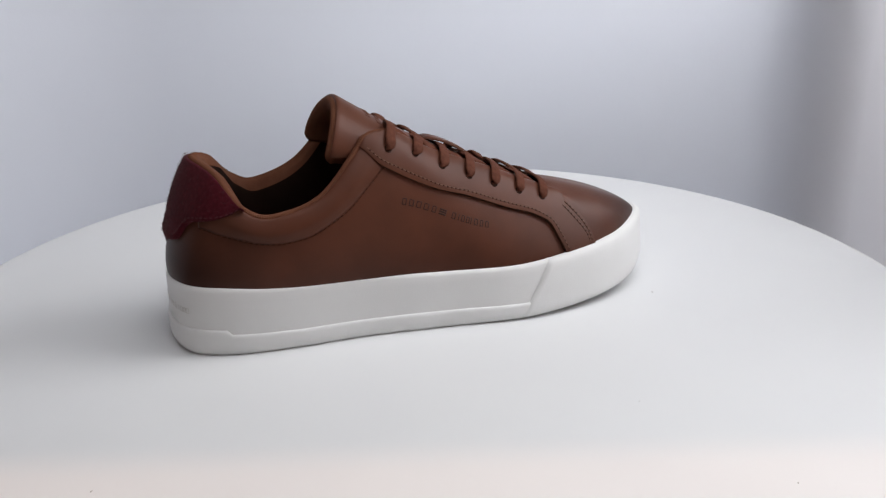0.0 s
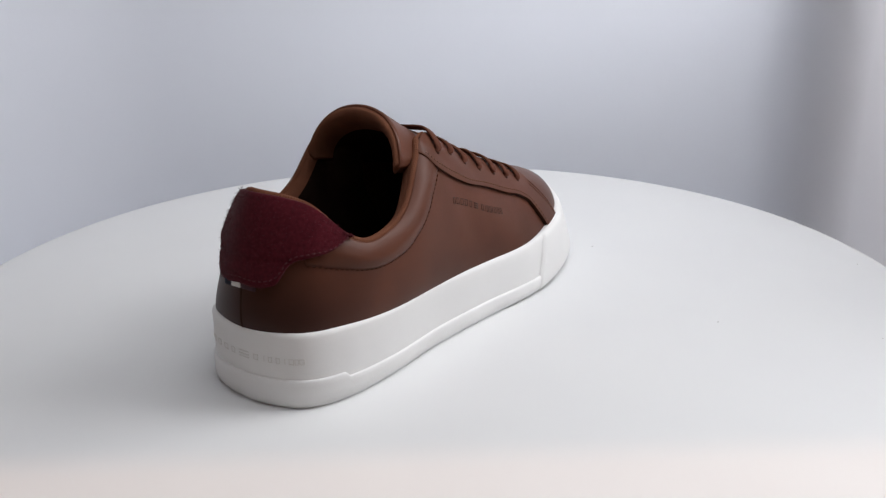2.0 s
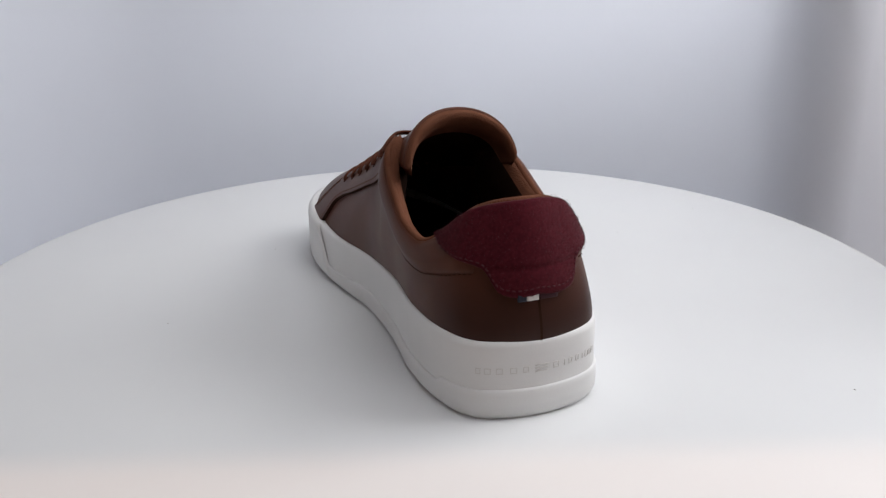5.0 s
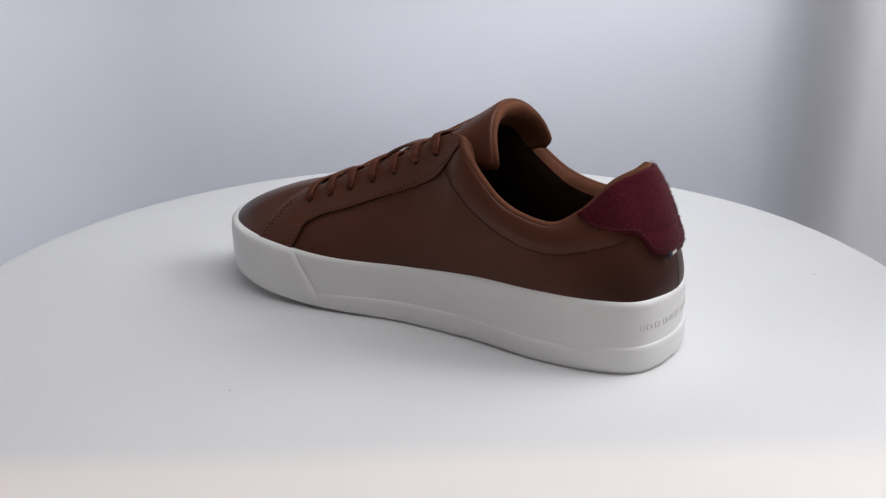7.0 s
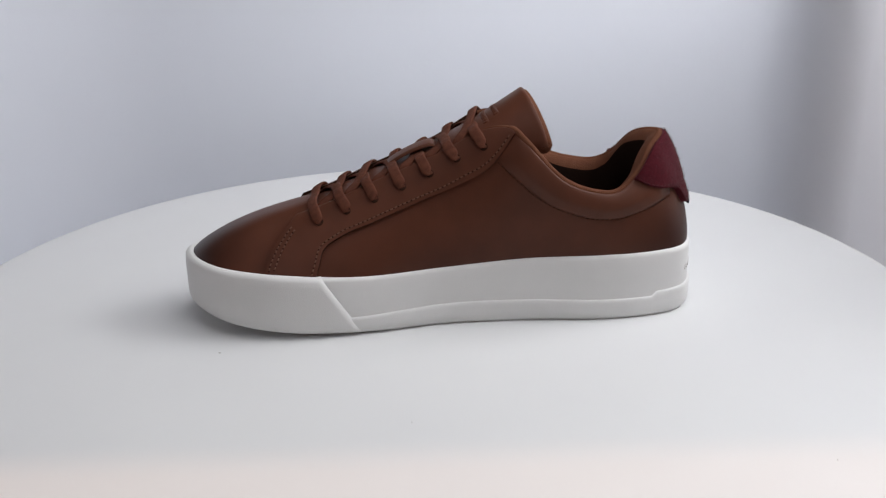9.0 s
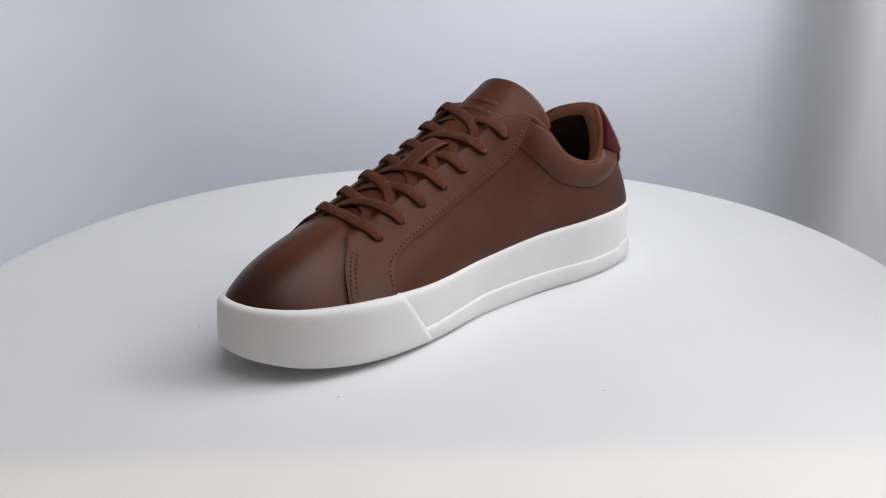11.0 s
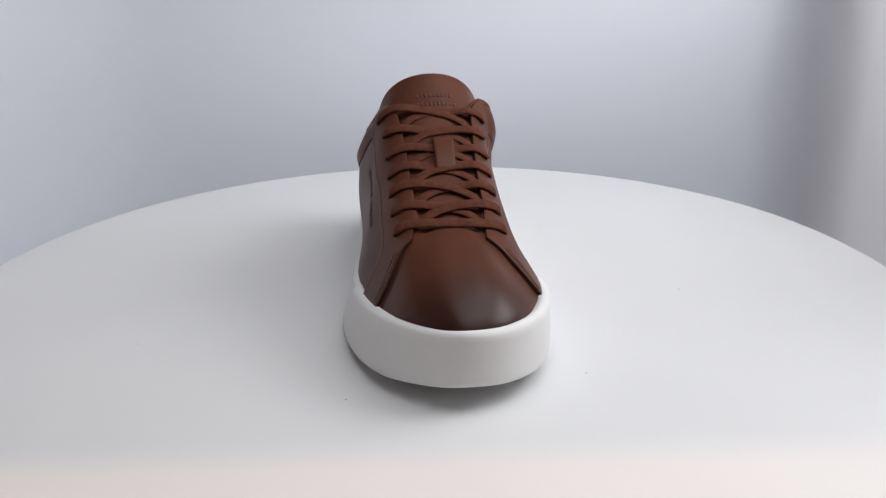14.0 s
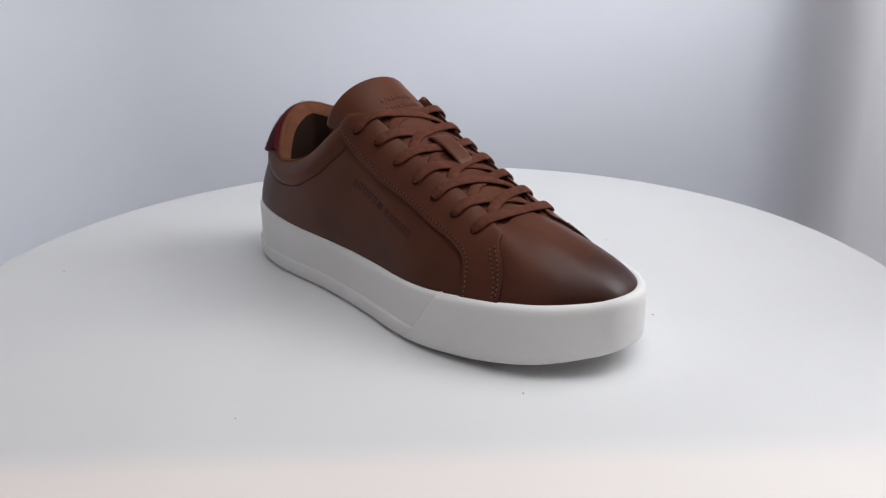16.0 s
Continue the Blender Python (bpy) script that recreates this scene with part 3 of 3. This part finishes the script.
def build_tongue():
    u = np.linspace(0, 1, 50)
    v = np.linspace(-1, 1, 45)
    U, V = np.meshgrid(u, v, indexing="ij")
    face = tongue_point(U, V, np.zeros(U.shape))
    # the leather turns over the free end and down the sides
    roll = []
    t_end = unit(TONGUE(np.array(1.0)) - TONGUE(np.array(0.97)))
    for a in (0.4, 0.8, 1.2, 1.57, 2.0):
        p = tongue_point(np.ones(45), v, np.full(45, 1.4 * (1 - math.cos(a))))
        p[:, 0] += t_end[0] * 2.2 * math.sin(a)
        p[:, 2] += t_end[1] * 2.2 * math.sin(a)
        roll.append(p)
    g = np.concatenate([face, np.stack(roll, 0)], 0)
    left = g[:, :1] + np.array([-0.4, 0.5, -2.5])
    right = g[:, -1:] + np.array([-0.4, -0.5, -2.5])
    tongue = part("tongue", Pile().grid(np.concatenate([left, g, right], 1)), LEATHER, label="padded leather tongue")
    # lining: a soft pad with a rounded end
    rows = []
    for a, dd, ext in ((1.0, 1.5, 0.9), (1.0, 2.3, 2.3), (1.0, 3.4, 3.2), (1.0, 5.0, 3.6), (1.0, 7.2, 1.6), (0.99, 8.7, -1.2), (0.95, 9.0, 0), (0.85, 9, 0), (0.7, 9, 0), (0.5, 7, 0), (0.3, 5, 0)):
        p = tongue_point(np.full(45, a), v * (1 - 0.012 * dd * 0.3), np.full(45, dd))
        p[:, 0] += t_end[0] * ext
        p[:, 2] += t_end[1] * ext
        rows.append(p)
    g = np.stack(rows, 0)
    e0 = tongue_point(np.array([r for r in (1, 1, 1, 1, 1, 0.99, 0.95, 0.85, 0.7, 0.5, 0.3)]), np.full(11, -1.0), np.full(11, 1.0))[:, None]
    e1 = tongue_point(np.array([r for r in (1, 1, 1, 1, 1, 0.99, 0.95, 0.85, 0.7, 0.5, 0.3)]), np.full(11, 1.0), np.full(11, 1.0))[:, None]
    g = np.concatenate([e0, g, e1], 1)
    part("tongue_lining", Pile().grid(g[:8]), LINING, label="tan knitted tongue lining")
    # same lining further in, with its shade painted as a darker colour
    part("tongue_underside", Pile().grid(g[7:]), INSOLE_AND_SHADE, label="underside of the tongue, coloured for the shade there")
    # embossed marks, two short rows
    pl = Pile()
    for r, wide in ((0.81, 8), (0.755, 10)):
        for k in range(-wide // 2, wide // 2 + 1):
            vv = k * 0.062 + 0.02
            p = tongue_point(np.array(r), np.array(vv), np.array(-0.05))
            a = unit(tongue_point(np.array(r), np.array(vv + 0.02), np.array(0.0)) - p)
            b = unit(tongue_point(np.array(r + 0.01), np.array(vv), np.array(0.0)) - p)
            nn = np.cross(a, b)
            pl.bar(p, a * (0.85 if k % 3 else 0.5), b * 1.7, nn * 0.22 * np.sign(nn[2]))
    part("embossed_mark", pl, LEATHER, tongue, "two short rows of embossed marks")
    # lace keeper
    uu = np.linspace(0.325, 0.535, 14)
    vv = np.linspace(-0.085, 0.25, 9)
    U, V = np.meshgrid(uu, vv, indexing="ij")
    arch = np.sin(np.linspace(0, np.pi, 14)) ** 0.5
    g = tongue_point(U, V, -(0.8 + 3.1 * arch)[:, None] * np.ones(V.shape))
    nn = np.broadcast_to(np.array([0.45, 0, 0.9]), g.shape)
    part("lace_keeper", slab(g, nn, 0.8, 1.6), LEATHER, tongue, "small leather loop that holds the laces")


build_tongue()

# ---- laces
LX = {-1: curve1([1, 3, 5, 7], [-26.3, 6, 38.2, 69.3]), 1: curve1([1, 3, 5, 7], [-22.8, 7.8, 39, 70.4])}
EYE_H = curve1([1, 3, 5, 7], [0.838, 0.797, 0.733, 0.66])


def ribbon(pts, both_ends, width=6.3, thick=1.75):
    """A flat woven cord swept through points."""
    pts = np.array(pts, float)
    t = np.concatenate([[0], np.cumsum(np.linalg.norm(np.diff(pts, axis=0), axis=1))])
    c = curve1(t, pts)(np.linspace(0, t[-1], 60))
    tan = unit(np.gradient(c, axis=0))
    mean_y = np.clip((c[:, 1] - 5) / 26, -1.2, 1.2)
    upw = np.stack([np.full(len(c), 0.42), mean_y * 0.75, np.full(len(c), 0.85)], 1)
    side = unit(np.cross(tan, upw))
    nrm = unit(np.cross(side, tan))
    a = np.linspace(0, 2 * np.pi, 12, endpoint=False)
    prof = np.stack([np.sign(np.cos(a)) * np.abs(np.cos(a)) ** 0.6 * width / 2, np.sign(np.sin(a)) * np.abs(np.sin(a)) ** 0.8 * thick / 2], 1)
    run = np.concatenate([[0], np.cumsum(np.linalg.norm(np.diff(c, axis=0), axis=1))])
    ends = (np.minimum(run, run[-1] - run) if both_ends else run) - 2.2
    narrow = (0.45 + 0.55 * np.sqrt(np.clip(ends / 3.2, 0, 1)))[:, None, None]
    g = c[:, None] + side[:, None] * prof[None, :, :1] * narrow + nrm[:, None] * prof[None, :, 1:]
    pl = Pile().grid(g, wrap_v=True)
    pl.f += [tuple(range(12)), tuple(range(59 * 12, 60 * 12))]
    return pl


def on_facing(side, x, h, lift):
    """A point on the lace facing at that x, h towards its free edge."""
    qs = np.linspace(0.45, 0.82, 300) * side
    g = upper(qs, np.full(300, h))
    i = int(np.argmin(np.abs(g[:, 0] - x)))
    q = qs[i]
    thick = 2.0 + 0.6 * np.clip((x + 30) / 110, 0, 1)
    return g[i] + upper_normal(np.array([q]), np.array([h]))[0] * (thick + lift)


def build_laces():
    down = np.array([0.45, 0.0, 0.9])
    for i in range(1, 8):
        for side in (-1, 1):
            if i == 7 and side > 0:
                continue
            def over_edge(sd):
                """From the hole in the facing up to its free edge."""
                x = float(LX[sd](float(i)))
                eh = float(EYE_H(float(i)))
                mh = 1 - (1 - eh) * 0.45
                return [on_facing(sd, x - 0.6, eh + 0.03, -2.4), on_facing(sd, x, eh + 0.03, 0.9), on_facing(sd, x + 1.0, (eh + mh) / 2, 1.4),
                        on_facing(sd, x + 2.2, mh, 1.3), on_facing(sd, min(x + 4.0, 75.0), 1.0, 1.0)]

            rise, fall = over_edge(side), over_edge(-side)[::-1]
            start, far = rise[1:], fall
            mid = (start[3] + far[0]) / 2
            if i == 7:
                pts = rise + [mid + down * 0.4] + fall
            else:
                over = 1.0 if (side < 0) == (i % 2 == 1) else -0.6
                tail = on_facing(-side, float(LX[-side](i + 0.9)) + 2, 1.0, -3.2)
                tail2 = on_facing(-side, float(LX[-side](i + 1.0)) + 1, 0.93, -5.0)
                a = start[3] * 0.72 + far[0] * 0.28 + np.array([1.0, 0, -0.6])
                c = start[3] * 0.3 + far[0] * 0.7 + np.array([4.6, 0, -3.0])
                pts = rise + [a + down * (0.3 + 0.8 * over), mid + np.array([2.6, 0, -1.4]) + down * (0.1 + 0.8 * over), c + down * (0.0 + over * 0.5), tail, tail2]
            part("shoelace", ribbon(pts, i == 7), LACE, label="flat brown cotton lace")
            for sd, row in ((side, i),) if i < 7 else ((-1, i), (1, i)):
                hx, hh = float(LX[sd](float(i))), float(EYE_H(float(i)))
                c = on_facing(sd, hx, hh + 0.02, 0.05)
                t1 = unit(on_facing(sd, hx + 2.0, hh + 0.02, 0.05) - c)
                nn = unit(np.cross(t1, unit(on_facing(sd, hx, hh + 0.05, 0.05) - c)))
                nn = nn * np.sign(nn[2])
                t2 = np.cross(nn, t1)
                # a flat dark disc paints the shade of the punched hole
                hole = Pile()
                for rr, lift in ((2.3, -0.2), (2.1, 0.03), (1.8, 0.0), (0.3, -0.1)):
                    hole.v += [tuple(c + t1 * rr * math.cos(a) + t2 * rr * math.sin(a) + nn * lift) for a in np.linspace(0, 2 * np.pi, 16, endpoint=False)]
                hole.f = grid_faces(4, 16, False, True)
                part("eyelet", hole, EDGE, label="flat dark disc for the shade in an eyelet hole")


build_laces()


def build_side_mark():
    """The small pressed line of marks on the outer side, drawn as plain bars with a square in the middle."""
    line = trace(-1, [(-20.5, 74), (5, 64.2), (31.5, 54.2)], 107)
    p = upper(line[:, 0], line[:, 1])
    n = upper_normal(line[:, 0], line[:, 1])
    pl = Pile()
    widths = [1.3, 1.5, 1.6, 1.6, 1.3, 1.2, 0.3, 1.0, 1.0, 0.3, 1.2, 1.0, 1.1]
    for k, wide in zip([2, 11, 20, 29, 38, 61, 67, 72, 78, 82, 88, 95, 102], widths):
        t = unit(p[k + 2] - p[k - 1])
        s = np.cross(n[k], t)
        tick(pl, p[k] + n[k] * 0.1, t, s, n[k], wide * 0.8, 1.9, 0.24, 0.08)
    c, t = p[48], unit(p[50] - p[46])
    s = np.cross(n[48], t)
    for d in (-1.3, 0.0, 1.3):
        pl.bar(c + s * d + n[48] * 0.06, t * 2.2, s * 0.42, n[48] * 0.12)
    part("pressed_mark", pl, EMBOSS, label="line of dark marks pressed into the leather")


build_side_mark()


# ---------------------------------------------------------------- turntable and set
def lathe(profile, n):
    a = np.linspace(0, 2 * np.pi, n, endpoint=False)
    g = np.stack([np.stack([r * np.cos(a), r * np.sin(a), np.full(n, z)], 1) for r, z in profile], 1)
    pl = Pile().grid(g, wrap_u=True)
    k = len(profile)
    pl.f += [tuple(i * k for i in range(n)), tuple(i * k + k - 1 for i in range(n))]
    return pl


turntable = tagged(new("turntable"), "round white laminate turntable carrying the sneaker", "turntable")
lathe([(0.02, 0.0), (0.15, 0.0), (0.3, 0.0), (0.304, -0.0003), (0.3048, -0.001), (0.3051, -0.002), (0.3051, -0.016), (0.304, -0.018), (0.29, -0.018), (0.02, -0.018)], 256).make(
    "disc", DISC, turntable)
lathe([(0.01, -0.0182), (0.12, -0.0182), (0.12, -0.035), (0.14, -0.04), (0.14, -0.16), (0.01, -0.16)], 64).make("base", PLASTIC, turntable, "grey plastic base of the turntable")
pl = Pile()
rnd = random.Random(4)
for k in range(8):
    a, r = rnd.uniform(0, 6.283), 0.3 * math.sqrt(rnd.uniform(0.2, 0.95))
    s = rnd.choice((0.00015, 0.0002, 0.0003))
    d = rnd.uniform(0, 3.14)
    pl.bar(np.array([r * math.cos(a), r * math.sin(a), 0.0002]), np.array([math.cos(d), math.sin(d), 0]) * s * 1.8,
           np.array([-math.sin(d), math.cos(d), 0]) * s, np.array([0, 0, 0.0002]))
tagged(pl.make("dust", DUST, turntable, "dark specks of dust"), kind="stuff")


def sheet(line, z0, z1, thick, name, mat, label=""):
    """An upright sheet that follows a plan line, with thickness."""
    line = np.array(line)
    t = unit(np.gradient(line, axis=0))
    nrm = np.stack([-t[:, 1], t[:, 0]], 1)
    outer = line + nrm * thick
    g = np.stack([np.concatenate([p, np.full((len(line), 1), z)], 1) for p, z in ((line, z0), (line, z1), (outer, z1), (outer, z0))], 1)
    pl = Pile().grid(g, wrap_v=True)
    pl.f += [(0, 1, 2, 3), tuple(len(pl.v) - 4 + i for i in (3, 2, 1, 0))]
    ob = mesh_object(name, pl.v, pl.f, mat)
    ob.data.set_sharp_from_angle(angle=radians(40))
    return tagged(ob, label, kind="structure")


def backdrop_line():
    """Plan of the backdrop: a tight corner and a wing beside the window, the flat back, and a wide round corner."""
    back, left, right, wide, tight = 0.40, -0.60, 0.415, 0.34, 0.075
    pts = [(right, -0.1), (right, back - tight)]
    for k in range(1, 24):
        a = math.pi / 2 * k / 24
        pts.append((right - tight + tight * math.cos(a), back - tight + tight * math.sin(a)))
    pts += [(right - tight, back), (left + wide, back)]
    for k in range(1, 48):
        a = math.pi / 2 + math.pi / 2 * k / 48
        pts.append((left + wide + wide * math.cos(a), back - wide + wide * math.sin(a)))
    return pts + [(left, back - wide), (left, -0.1)]


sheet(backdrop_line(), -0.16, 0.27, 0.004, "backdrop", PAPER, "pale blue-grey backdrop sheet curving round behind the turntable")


def slab_box(name, x0, x1, y0, y1, z0, z1, mat, label, kind="structure"):
    v = [(x, y, z) for z in (z0, z1) for y in (y0, y1) for x in (x0, x1)]
    f = [(0, 2, 3, 1), (4, 5, 7, 6), (0, 1, 5, 4), (2, 6, 7, 3), (0, 4, 6, 2), (1, 3, 7, 5)]
    return tagged(mesh_object(name, v, f, mat, smooth=False), label, kind=kind)


ROOM = material("room_paint", (0.68, 0.67, 0.66), 0.9, second=(0.65, 0.64, 0.63), scale=3, bump=0.1)
slab_box("floor", -2, 2, -2.4, 1.8, -0.9, -0.85, TABLE, "plain grey floor of the room")
slab_box("ceiling", -2, 2, -2.4, 1.8, 1.75, 1.8, ROOM, "white ceiling of the room")
slab_box("wall_north", -2, 2, 1.8, 1.9, -0.85, 1.75, ROOM, "plain white wall")
slab_box("wall_south", -2, 2, -2.5, -2.4, -0.85, 1.75, ROOM, "plain white wall")
slab_box("wall_east", 2, 2.1, -2.5, 1.9, -0.85, 1.75, ROOM, "plain white wall")
slab_box("wall_west", -2.1, -2, -2.5, 1.9, -0.85, 1.75, ROOM, "plain white wall")
slab_box("plinth", -0.8, 0.8, -0.9, 0.7, -0.85, -0.16, TABLE, "plain grey plinth under the turntable")
# unseen sheet, added so the room lamp reaches only the disc's front
slab_box("light_blocker", -0.75, 0.75, -0.452, -0.447, 0.287, 1.75, BLOCKER, "unseen grey sheet added to cut off the room lamp's light")


# ---------------------------------------------------------------- what turns
def motions():
    rows = [k * 0.5 for k in range(33)]
    walk(turntable, [(t, pose(-0.003, 0.0055, 0, 0, 0, START + SPIN * t)) for t in rows])
    walk(sneaker, [(t, pose(0, 0, 0, 0, 0, START + SPIN * t)) for t in rows])


motions()
